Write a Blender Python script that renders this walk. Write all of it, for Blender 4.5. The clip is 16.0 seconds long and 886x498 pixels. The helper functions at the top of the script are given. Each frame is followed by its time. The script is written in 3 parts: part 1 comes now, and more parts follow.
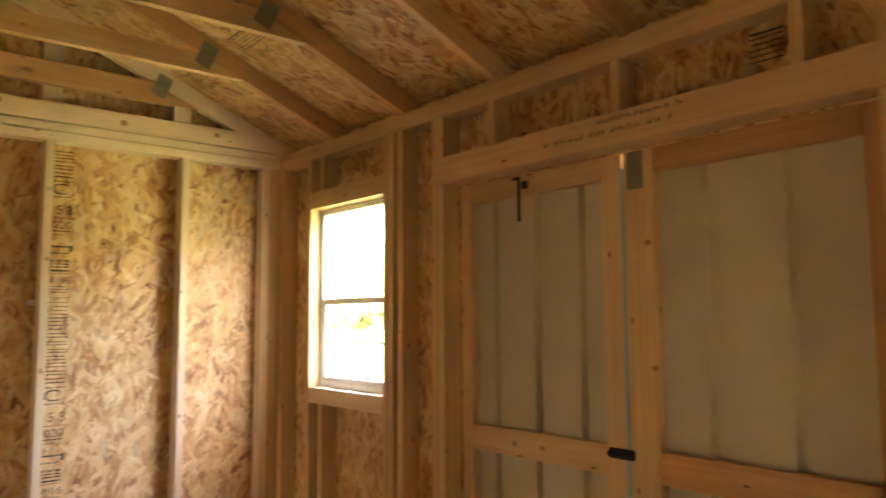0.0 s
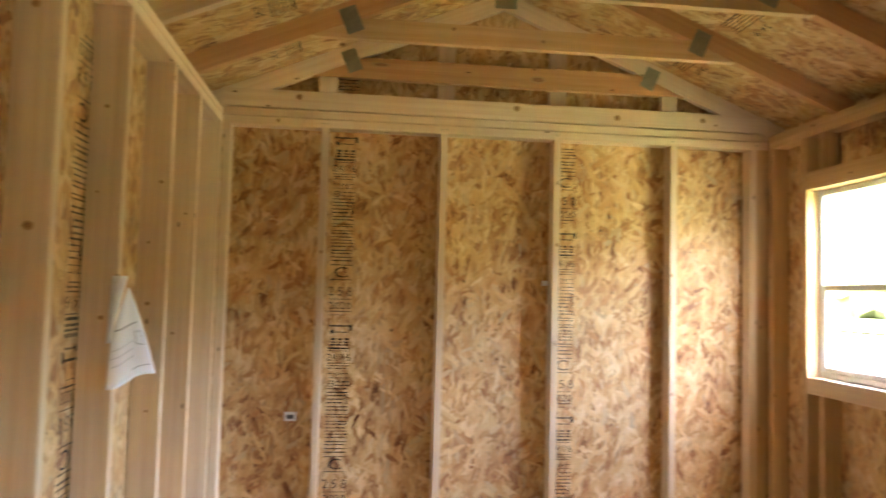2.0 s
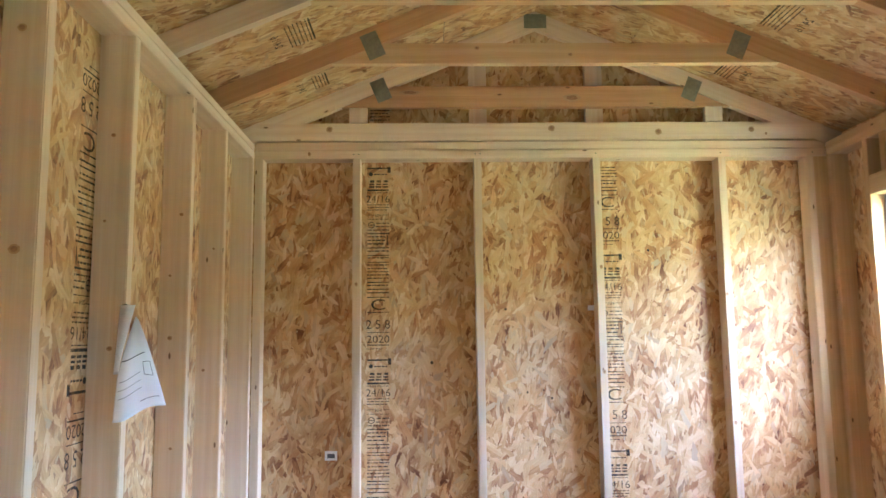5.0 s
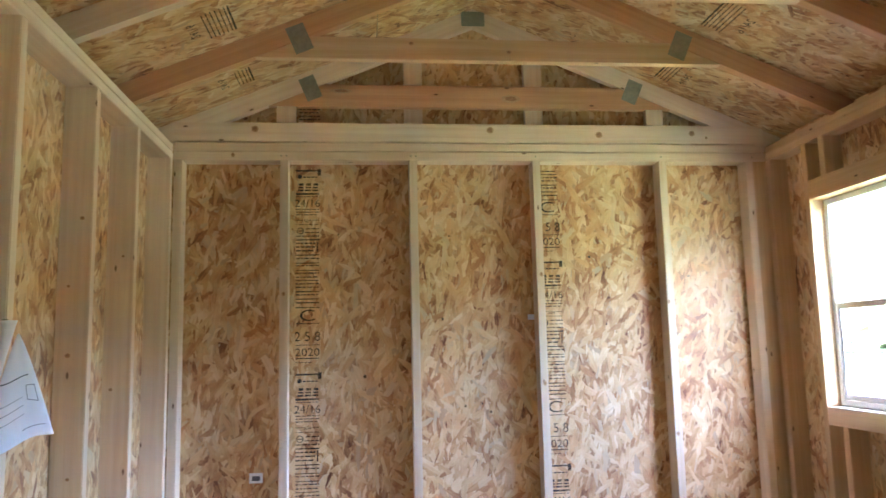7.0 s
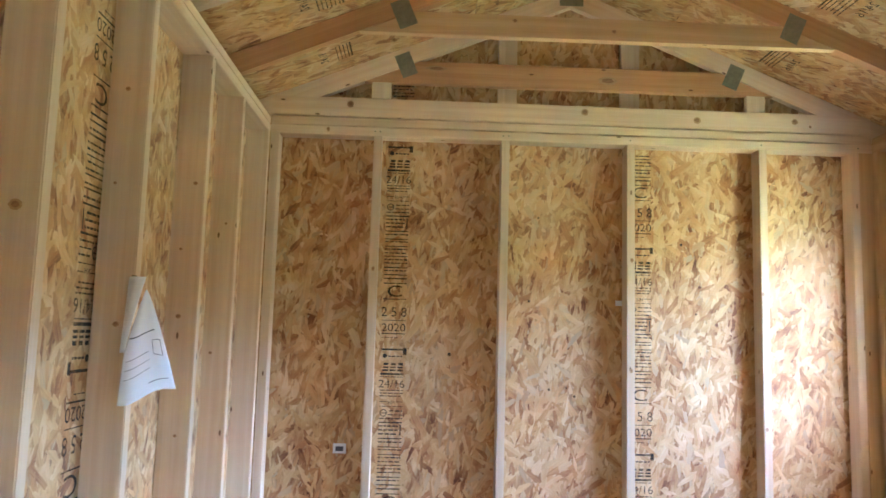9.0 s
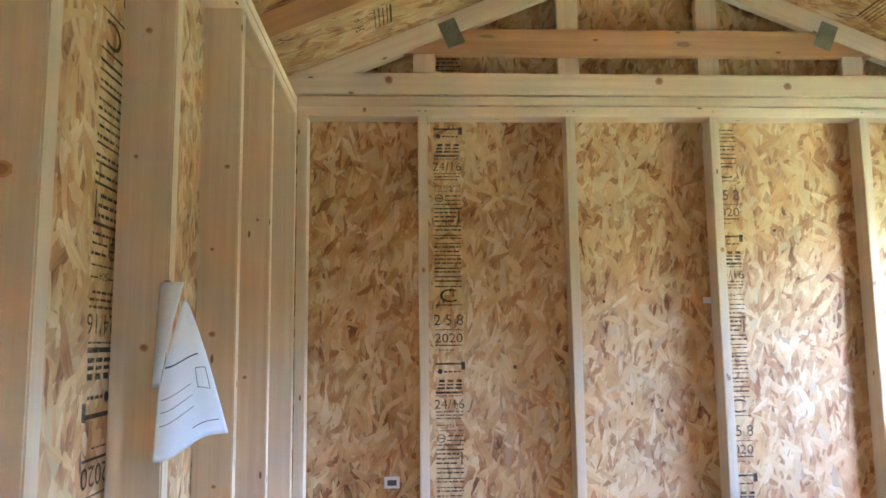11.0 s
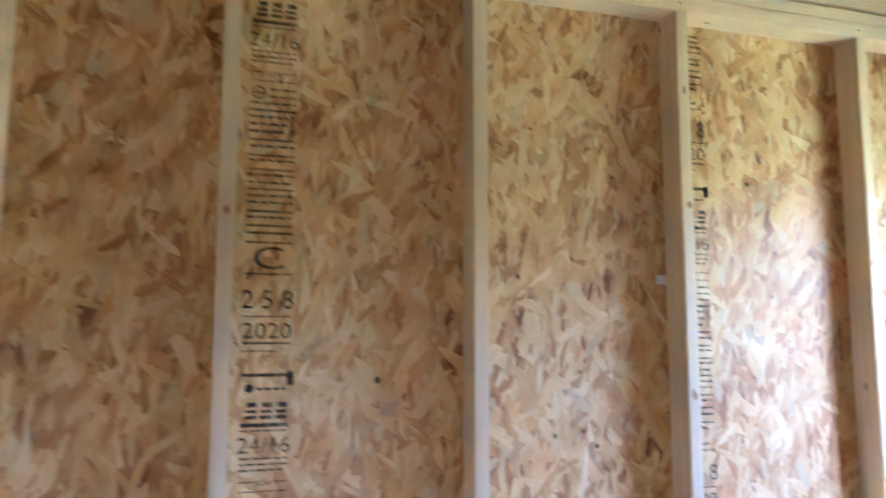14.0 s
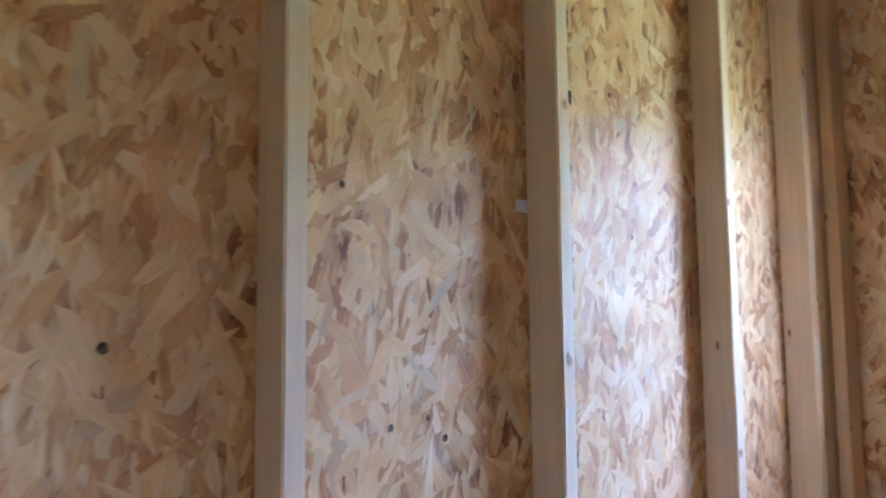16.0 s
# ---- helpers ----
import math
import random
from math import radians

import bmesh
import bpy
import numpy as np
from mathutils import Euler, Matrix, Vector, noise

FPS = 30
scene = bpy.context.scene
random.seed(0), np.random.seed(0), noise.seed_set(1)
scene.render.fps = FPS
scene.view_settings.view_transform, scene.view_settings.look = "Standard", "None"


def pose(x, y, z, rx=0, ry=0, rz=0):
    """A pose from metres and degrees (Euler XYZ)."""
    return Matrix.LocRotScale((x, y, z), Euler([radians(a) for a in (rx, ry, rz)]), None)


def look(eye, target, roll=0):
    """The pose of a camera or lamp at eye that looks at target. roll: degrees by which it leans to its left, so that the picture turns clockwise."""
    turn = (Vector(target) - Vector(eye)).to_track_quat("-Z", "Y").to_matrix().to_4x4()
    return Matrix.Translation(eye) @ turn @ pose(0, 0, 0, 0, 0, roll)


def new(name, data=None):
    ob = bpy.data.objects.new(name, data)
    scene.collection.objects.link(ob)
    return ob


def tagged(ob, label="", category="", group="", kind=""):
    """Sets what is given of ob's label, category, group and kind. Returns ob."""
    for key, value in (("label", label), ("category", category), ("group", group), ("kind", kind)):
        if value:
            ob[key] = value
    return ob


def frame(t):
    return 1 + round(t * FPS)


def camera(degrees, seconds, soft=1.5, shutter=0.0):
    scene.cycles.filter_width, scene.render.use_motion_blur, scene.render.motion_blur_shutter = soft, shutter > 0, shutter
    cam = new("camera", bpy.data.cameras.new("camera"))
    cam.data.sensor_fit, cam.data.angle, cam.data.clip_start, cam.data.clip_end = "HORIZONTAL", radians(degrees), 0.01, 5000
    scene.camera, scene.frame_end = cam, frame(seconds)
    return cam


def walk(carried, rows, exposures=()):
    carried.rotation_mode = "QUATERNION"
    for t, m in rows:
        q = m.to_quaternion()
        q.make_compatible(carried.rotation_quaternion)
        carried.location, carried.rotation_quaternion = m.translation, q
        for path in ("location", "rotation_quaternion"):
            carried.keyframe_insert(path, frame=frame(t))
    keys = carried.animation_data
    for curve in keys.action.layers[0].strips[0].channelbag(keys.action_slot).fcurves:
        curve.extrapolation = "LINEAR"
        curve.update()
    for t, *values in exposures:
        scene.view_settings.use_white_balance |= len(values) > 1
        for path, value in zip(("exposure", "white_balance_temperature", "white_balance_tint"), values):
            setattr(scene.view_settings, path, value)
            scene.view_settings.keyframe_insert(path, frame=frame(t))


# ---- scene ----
cam = camera(61.4, 16.0, soft=1.5, shutter=0.45)
PATH = [
    (0, (0.975, -3.757, 1.382), (2.242, -2.221, 1.566), -0.3),
    (0.5, (0.893, -3.749, 1.347), (1.937, -2.055, 1.548), 0.8),
    (1, (0.848, -3.739, 1.355), (1.592, -1.892, 1.546), 1.0),
    (1.5, (0.88, -3.741, 1.353), (1.358, -1.807, 1.53), 1.5),
    (2, (0.705, -3.756, 1.394), (0.937, -1.773, 1.513), 1.5),
    (2.5, (0.795, -3.752, 1.351), (0.772, -1.759, 1.514), 2.2),
    (3, (0.832, -3.768, 1.365), (0.805, -1.777, 1.552), 2.4),
    (3.5, (0.826, -3.766, 1.335), (0.866, -1.777, 1.534), 2.6),
    (6, (0.918, -3.501, 1.316), (0.946, -1.518, 1.571), -1.7),
    (6.5, (0.93, -3.459, 1.321), (1.005, -1.477, 1.577), -1.5),
    (7, (0.911, -3.46, 1.336), (1.116, -1.487, 1.592), -1.3),
    (7.5, (0.877, -3.438, 1.324), (1.117, -1.467, 1.565), -1.4),
    (8, (0.853, -3.446, 1.325), (1.069, -1.475, 1.587), -0.4),
    (8.5, (0.809, -3.444, 1.317), (0.941, -1.463, 1.559), 1.0),
    (9, (0.752, -3.435, 1.302), (0.811, -1.448, 1.524), 1.6),
    (11.5, (0.458, -2.736, 1.312), (0.54, -0.755, 1.579), -1.2),
    (12, (0.504, -2.548, 1.329), (0.507, -0.575, 1.655), -0.7),
    (12.5, (0.505, -2.362, 1.309), (0.565, -0.387, 1.617), -0.1),
    (13, (0.435, -2.121, 1.317), (0.754, -0.167, 1.6), -0.5),
    (13.3, (0.446, -2.003, 1.338), (0.818, -0.056, 1.608), -0.9),
    (13.5, (0.443, -1.928, 1.322), (0.825, 0.013, 1.614), -1.1),
    (14, (0.51, -1.708, 1.31), (1.097, 0.19, 1.538), 0.1),
    (14.5, (0.574, -1.566, 1.21), (1.443, 0.228, 1.369), 1.1),
    (14.6, (0.58, -1.512, 1.204), (1.496, 0.256, 1.394), 1.0),
    (15, (0.554, -1.391, 1.234), (1.585, 0.307, 1.468), -0.1),
    (15.5, (0.563, -1.212, 1.213), (1.621, 0.472, 1.423), 0.1),
    (16, (0.607, -0.963, 1.236), (1.888, 0.563, 1.42), -0.5),
]
LIFT = 7.05
EXPOSURES = [(0.0, -0.5, 7400, 16), (1.5, -0.4, 6800, 15), (2.5, 0.0, 6300, 15), (3.5, 0.17, 5500, 15), (6.0, 0.1, 5000, 15),
             (6.5, 0.05, 5000, 15), (7.0, -0.15, 4800, 15), (8.0, -0.25, 4800, 15), (9.0, 0.05, 5000, 14), (11.5, 0.18, 4700, 13),
             (12.5, 0.5, 4700, 13), (13.5, 0.15, 4800, 13), (14.0, 0.07, 4550, 14), (14.5, -0.2, 4300, 15), (15.0, -0.5, 4200, 15),
             (15.5, -0.45, 4350, 15), (16.0, -0.35, 4500, 15)]
walk(cam, [(r[0], look(*r[1:])) for r in PATH], exposures=[(t, e + LIFT, k, g) for t, e, k, g in EXPOSURES])

# ---- light ----
world = bpy.data.worlds.new("sky")
scene.world = world
world.use_nodes = True
wn = world.node_tree.nodes
sky = wn.new("ShaderNodeTexSky")
sky.sky_type, sky.sun_disc = "NISHITA", False
sky.sun_elevation, sky.sun_rotation, sky.dust_density = radians(50), radians(207), 4.0
world.node_tree.links.new(sky.outputs[0], wn["Background"].inputs[0])
wn["Background"].inputs[1].default_value = 0.15


def sun_lamp():
    d = bpy.data.lights.new("sun", "SUN")
    d.energy, d.angle, d.color = 3.0, radians(0.5), (1.0, 0.96, 0.9)
    ob = new("sun", d)
    ob.matrix_world = look((-6, -12, 16), (0, 0, 0))


def window_portal(name, y, z, w, h):
    """Guides the sky's light to an opening in the east wall; gives no light of its own."""
    d = bpy.data.lights.new(name, "AREA")
    d.shape, d.size, d.size_y = "RECTANGLE", w, h
    d.cycles.is_portal = True
    new(name, d).matrix_world = look((XR + 0.125, y, z), (XR - 1, y, z))


sun_lamp()
# room numbers: stud faces of the side walls, underside of the plates, roof slope
XL, XR, YB = 0.03, 2.90, -4.75
ZP, ZT = 2.21, 2.286
SLOPE, ZR, XC = 0.4167, 2.283, 1.443
D, DW = 0.089, 0.103
WY0, WY1, WZ0, WZ1 = -0.995, -0.339, 1.035, 1.947
VY0, VY1 = -4.04, -3.62
window_portal("window_portal", (WY0 + WY1) / 2, (WZ0 + WZ1) / 2, WY1 - WY0, WZ1 - WZ0)
window_portal("rear_window_portal", (VY0 + VY1) / 2, (WZ0 + WZ1) / 2, VY1 - VY0, WZ1 - WZ0)



# ---- materials ----
class Nodes:
    def __init__(self, name):
        self.m = bpy.data.materials.new(name)
        self.m.use_nodes = True
        self.n, self.l = self.m.node_tree.nodes, self.m.node_tree.links
        self.b = self.n["Principled BSDF"]

    def add(self, kind, ins=None, **props):
        nd = self.n.new("ShaderNode" + kind)
        for k, v in props.items():
            setattr(nd, k, v)
        for k, v in (ins or {}).items():
            if isinstance(v, bpy.types.NodeSocket):
                self.l.new(v, nd.inputs[k])
            else:
                nd.inputs[k].default_value = v
        return nd

    def math(self, op, a, b=0.5, c=0.0):
        return self.add("Math", {0: a, 1: b, 2: c}, operation=op).outputs[0]

    def mix(self, f, a, b, blend="MIX"):
        nd = self.add("Mix", {0: f}, data_type="RGBA", blend_type=blend)
        for k, v in ((6, a), (7, b)):
            if isinstance(v, bpy.types.NodeSocket):
                self.l.new(v, nd.inputs[k])
            else:
                nd.inputs[k].default_value = (*v, 1)
        return nd.outputs[2]

    def ramp(self, f, stops, kind="LINEAR"):
        nd = self.add("ValToRGB", {0: f})
        cr = nd.color_ramp
        cr.interpolation = kind
        while len(cr.elements) < len(stops):
            cr.elements.new(0.5)
        for e, (p, c) in zip(cr.elements, stops):
            e.position, e.color = p, (*c, 1)
        return nd.outputs[0]

    def to(self, key, v):
        if isinstance(v, bpy.types.NodeSocket):
            self.l.new(v, self.b.inputs[key])
        else:
            self.b.inputs[key].default_value = v

    def bump(self, h, strength, dist):
        nd = self.add("Bump", {"Strength": strength, "Distance": dist, "Height": h})
        self.l.new(nd.outputs[0], self.b.inputs["Normal"])


def osb(name, tone=(1, 1, 1)):
    """Oriented strand board: five layers of long flakes, the topmost flake wins at each place."""
    k = Nodes(name)
    uv = k.add("TexCoord").outputs["UV"]
    wob = k.add("TexNoise", {"Vector": uv, "Scale": 9.0, "Detail": 3.0}).outputs[1]
    off = k.add("VectorMath", {0: wob, 1: (0.5, 0.5, 0.5)}, operation="SUBTRACT").outputs[0]
    off = k.add("VectorMath", {0: off, "Scale": 0.009}, operation="SCALE").outputs[0]
    base = k.add("VectorMath", {0: uv, 1: off}, operation="ADD").outputs[0]
    best = colour = fibre = hue = None
    for ang, sx, sy, sh in ((84, 9, 40, 0.0), (118, 8, 31, 3.7), (56, 10, 36, 7.1), (97, 14, 60, 11.3), (146, 12, 40, 5.9),
                            (32, 13, 42, 9.2), (72, 17, 76, 2.3)):
        turn = k.add("Mapping", {"Vector": base, "Location": (sh, sh * 1.7, 0), "Rotation": (0, 0, radians(-ang))}).outputs[0]
        mp = k.add("Mapping", {"Vector": turn, "Scale": (sx, sy, 1)}).outputs[0]
        vo = k.add("TexVoronoi", {"Vector": mp, "Scale": 1.0, "Randomness": 1.0}, voronoi_dimensions="2D", feature="F1", distance="MINKOWSKI")
        vo.inputs["Exponent"].default_value = 3.0
        sep = k.add("SeparateColor", {0: vo.outputs["Color"]})
        h = k.math("SUBTRACT", sep.outputs[0], k.math("MULTIPLY", vo.outputs["Distance"], 0.30))
        fm = k.add("Mapping", {"Vector": turn, "Scale": (7, 170, 1)}).outputs[0]
        fb = k.add("TexNoise", {"Vector": fm, "Scale": 1.0, "Detail": 3.0, "Roughness": 0.65}).outputs[0]
        if best is None:
            best, colour, fibre, hue = h, sep.outputs[1], fb, sep.outputs[2]
        else:
            win = k.math("GREATER_THAN", h, best)
            best = k.math("MAXIMUM", h, best)
            colour = k.add("Mix", {0: win, 2: colour, 3: sep.outputs[1]}).outputs[0]
            fibre = k.add("Mix", {0: win, 2: fibre, 3: fb}).outputs[0]
            hue = k.add("Mix", {0: win, 2: hue, 3: sep.outputs[2]}).outputs[0]
    big = k.add("TexNoise", {"Vector": uv, "Scale": 1.7, "Detail": 3.0}).outputs[0]
    mid = k.add("TexNoise", {"Vector": uv, "Scale": 11.0, "Detail": 4.0}).outputs[0]
    v = k.math("ADD", k.math("MULTIPLY", k.math("SUBTRACT", k.math("POWER", colour, 0.75), 0.57), 0.56), k.math("MULTIPLY", k.math("ADD", fibre, 0.3), 0.50))
    v = k.math("ADD", v, k.math("MULTIPLY", k.math("SUBTRACT", big, 0.5), 0.45))
    v = k.math("ADD", v, k.math("MULTIPLY", k.math("SUBTRACT", mid, 0.32), 0.70))
    c = k.ramp(v, [(0.08, (0.16, 0.055, 0.018)), (0.27, (0.40, 0.19, 0.070)), (0.45, (0.56, 0.335, 0.155)),
                   (0.66, (0.67, 0.455, 0.25)), (0.92, (0.78, 0.61, 0.40))])
    deep = k.ramp(best, [(0.52, (0.42, 0.27, 0.19)), (0.66, (1, 1, 1))])
    c = k.mix(0.5, c, deep, "MULTIPLY")
    c = k.mix(k.add("MapRange", {0: hue, 1: 0.55, 2: 1.0, 3: 0.0, 4: 0.55}).outputs[0], c, (0.93, 0.72, 0.52), "MULTIPLY")
    chip = k.math("GREATER_THAN", k.math("SUBTRACT", k.math("MULTIPLY", colour, 1.0), hue), 0.84)
    c = k.mix(k.math("MULTIPLY", chip, 0.45), c, (0.22, 0.09, 0.035))
    pale = k.math("GREATER_THAN", k.math("SUBTRACT", hue, colour), 0.66)
    c = k.mix(k.math("MULTIPLY", pale, 0.5), c, (0.80, 0.66, 0.44))
    c = k.mix(1.0, c, tone, "MULTIPLY")
    k.to("Base Color", c)
    k.to("Roughness", k.add("MapRange", {0: fibre, 3: 0.42, 4: 0.68}).outputs[0])
    k.to("Specular IOR Level", 0.45)
    k.bump(k.math("ADD", best, k.math("MULTIPLY", fibre, 0.45)), 0.42, 0.004)
    return k.m


def lumber(name, light, dark, knot=(0.16, 0.07, 0.03), rough=0.62):
    """Planed softwood: grain along u, growth bands, small knots."""
    k = Nodes(name)
    uv = k.add("TexCoord").outputs["UV"]
    rnd = k.add("ObjectInfo").outputs["Random"]
    sh = k.add("CombineXYZ", {0: k.math("MULTIPLY", rnd, 37.0), 1: k.math("MULTIPLY", rnd, 11.0)}).outputs[0]
    p = k.add("VectorMath", {0: uv, 1: sh}, operation="ADD").outputs[0]
    kn = k.add("TexVoronoi", {"Vector": k.add("Mapping", {"Vector": p, "Scale": (1.0, 2.6, 1)}).outputs[0], "Scale": 2.3}, voronoi_dimensions="2D")
    pick = k.math("GREATER_THAN", k.add("SeparateColor", {0: kn.outputs["Color"]}).outputs[0], 0.35)
    near = k.math("MULTIPLY", k.add("MapRange", {0: kn.outputs["Distance"], 1: 0.0, 2: 0.10, 3: 1.0, 4: 0.0}).outputs[0], pick)
    core = k.math("MULTIPLY", k.add("MapRange", {0: kn.outputs["Distance"], 1: 0.018, 2: 0.032, 3: 1.0, 4: 0.0}).outputs[0], pick)
    bend = k.add("CombineXYZ", {1: k.math("MULTIPLY", near, 0.02)}).outputs[0]
    q = k.add("VectorMath", {0: p, 1: bend}, operation="ADD").outputs[0]
    g1 = k.add("TexNoise", {"Vector": k.add("Mapping", {"Vector": q, "Scale": (0.7, 26, 1)}).outputs[0], "Scale": 1.6, "Detail": 5.0, "Distortion": 0.4}).outputs[0]
    g2 = k.add("TexNoise", {"Vector": k.add("Mapping", {"Vector": q, "Scale": (6, 240, 1)}).outputs[0], "Scale": 1.0, "Detail": 3.0}).outputs[0]
    blot = k.add("TexNoise", {"Vector": p, "Scale": 4.0, "Detail": 3.0}).outputs[0]
    v = k.math("ADD", k.math("MULTIPLY", g1, 0.75), k.math("MULTIPLY", g2, 0.25))
    c = k.ramp(v, [(0.32, dark), (0.62, light)])
    c = k.mix(k.math("MULTIPLY", blot, 0.45), c, tuple(a * 0.72 for a in light))
    c = k.mix(k.math("MULTIPLY", near, 0.35), c, dark)
    c = k.mix(k.math("MULTIPLY", core, 0.85), c, knot)
    tint = k.add("MapRange", {0: rnd, 3: 0.88, 4: 1.06}).outputs[0]
    c = k.add("HueSaturation", {"Color": c, "Value": tint}).outputs[0]
    k.to("Base Color", c)
    k.to("Roughness", k.add("MapRange", {0: g1, 3: rough - 0.08, 4: rough + 0.1}).outputs[0])
    k.to("Specular IOR Level", 0.35)
    k.bump(v, 0.25, 0.0015)
    return k.m


def plain(name, colour, rough=0.5, metal=0.0, vary=0.12, scale=20.0, bump=0.1):
    k = Nodes(name)
    co = k.add("TexCoord").outputs["Object"]
    n1 = k.add("TexNoise", {"Vector": co, "Scale": scale, "Detail": 5.0}).outputs[0]
    n2 = k.add("TexNoise", {"Vector": co, "Scale": scale / 9, "Detail": 3.0}).outputs[0]
    f = k.math("ADD", k.math("MULTIPLY", n1, 0.5), k.math("MULTIPLY", n2, 0.5))
    k.to("Base Color", k.ramp(f, [(0.3, tuple(c * (1 - vary) for c in colour)), (0.7, tuple(min(1, c * (1 + vary)) for c in colour))]))
    k.to("Roughness", k.add("MapRange", {0: n1, 3: max(0.05, rough - 0.1), 4: min(1, rough + 0.1)}).outputs[0])
    k.to("Metallic", metal)
    k.bump(n1, bump, 0.001)
    return k.m


def ink_material():
    k = Nodes("stamp_ink")
    co = k.add("TexCoord").outputs["Object"]
    n1 = k.add("TexNoise", {"Vector": co, "Scale": 90.0, "Detail": 4.0}).outputs[0]
    n2 = k.add("TexNoise", {"Vector": co, "Scale": 14.0, "Detail": 2.0}).outputs[0]
    k.to("Base Color", (0.035, 0.026, 0.02, 1))
    k.to("Roughness", 0.7)
    f = k.math("ADD", k.math("MULTIPLY", n1, 0.6), k.math("MULTIPLY", n2, 0.5))
    k.to("Alpha", k.add("MapRange", {0: f, 1: 0.38, 2: 0.60, 3: 0.42, 4: 0.93}).outputs[0])
    return k.m


def glass_material():
    k = Nodes("window_glass")
    k.to("Base Color", (0.98, 1, 0.99, 1))
    k.to("Transmission Weight", 1.0)
    k.to("Roughness", 0.0)
    k.to("IOR", 1.05)
    return k.m


OSB = osb("strand_board", (1.0, 0.955, 0.83))
OSB_ROOF = osb("strand_board_roof", (0.95, 0.90, 0.74))
PINE = lumber("pine", (0.74, 0.50, 0.27), (0.62, 0.37, 0.17))
PINE_PALE = lumber("pale_spruce", (0.80, 0.62, 0.42), (0.70, 0.49, 0.30))
FIR = lumber("red_fir", (0.64, 0.36, 0.17), (0.50, 0.24, 0.095))
INK = ink_material()
GLASS = glass_material()
STEEL = plain("galvanised_steel", (0.26, 0.24, 0.17), 0.6, 0.2, 0.25, 60)
PANEL = plain("cream_painted_steel", (0.56, 0.48, 0.34), 0.45, 0.0, 0.04, 6, 0.03)
BLACK = plain("black_steel", (0.02, 0.02, 0.022), 0.4, 0.3, 0.2, 30)
VINYL = plain("white_vinyl", (0.80, 0.80, 0.78), 0.4, 0.0, 0.03, 10, 0.02)
PAPER = plain("white_paper", (0.80, 0.80, 0.83), 0.8, 0.0, 0.03, 12, 0.05)
PRINT = plain("grey_print", (0.10, 0.10, 0.12), 0.8, 0.0, 0.1, 30)
GRASS = plain("grass_ground", (0.10, 0.12, 0.04), 0.95, 0.0, 0.4, 3.0, 0.6)
FELT = plain("roof_shingle", (0.10, 0.095, 0.09), 0.9, 0.0, 0.2, 30)
TRIM = plain("exterior_siding", (0.55, 0.50, 0.40), 0.6, 0.0, 0.08, 8)
PENCIL = plain("pencil_marks", (0.13, 0.085, 0.06), 0.8, 0.0, 0.2, 40)


# ---- mesh helpers ----
def uv_box(bm, grain=None, shift=(0, 0)):
    """Metre UVs by box projection; u runs along the grain axis where one is given."""
    lay = bm.loops.layers.uv.verify()
    for f in bm.faces:
        n = f.normal
        ax = max(range(3), key=lambda i: abs(n[i]))
        axes = [i for i in range(3) if i != ax]
        if grain is not None and grain in axes and axes[0] != grain:
            axes.reverse()
        for lp in f.loops:
            co = lp.vert.co
            lp[lay].uv = (co[axes[0]] + shift[0] + ax * 0.37, co[axes[1]] + shift[1] + ax * 0.21)


def part(name, bm, mat, parent=None, label="", m=None, smooth=False):
    me = bpy.data.meshes.new(name)
    bm.normal_update()
    bm.to_mesh(me)
    bm.free()
    if smooth:
        for p in me.polygons:
            p.use_smooth = True
    if mat:
        me.materials.append(mat)
    ob = new(name, me)
    if m is not None:
        ob.matrix_basis = m
    if parent is not None:
        ob.parent = parent
    if label:
        tagged(ob, label)
    return ob


def add_box(bm, x0, x1, y0, y1, z0, z1, bevel=0.0):
    r = bmesh.ops.create_cube(bm, size=1.0, matrix=Matrix.Translation(((x0 + x1) / 2, (y0 + y1) / 2, (z0 + z1) / 2)) @ Matrix.Diagonal((x1 - x0, y1 - y0, z1 - z0, 1)))
    if bevel:
        es = {e for v in r["verts"] for e in v.link_edges}
        bmesh.ops.bevel(bm, geom=list(es), offset=bevel, segments=1, affect="EDGES")


def box(x0, x1, y0, y1, z0, z1, bevel=0.0, grain=None):
    bm = bmesh.new()
    add_box(bm, min(x0, x1), max(x0, x1), min(y0, y1), max(y0, y1), min(z0, z1), max(z0, z1), bevel)
    bm.normal_update()
    if grain is None:
        size = (abs(x1 - x0), abs(y1 - y0), abs(z1 - z0))
        grain = size.index(max(size))
    uv_box(bm, grain)
    return bm


rng = random.Random(7)


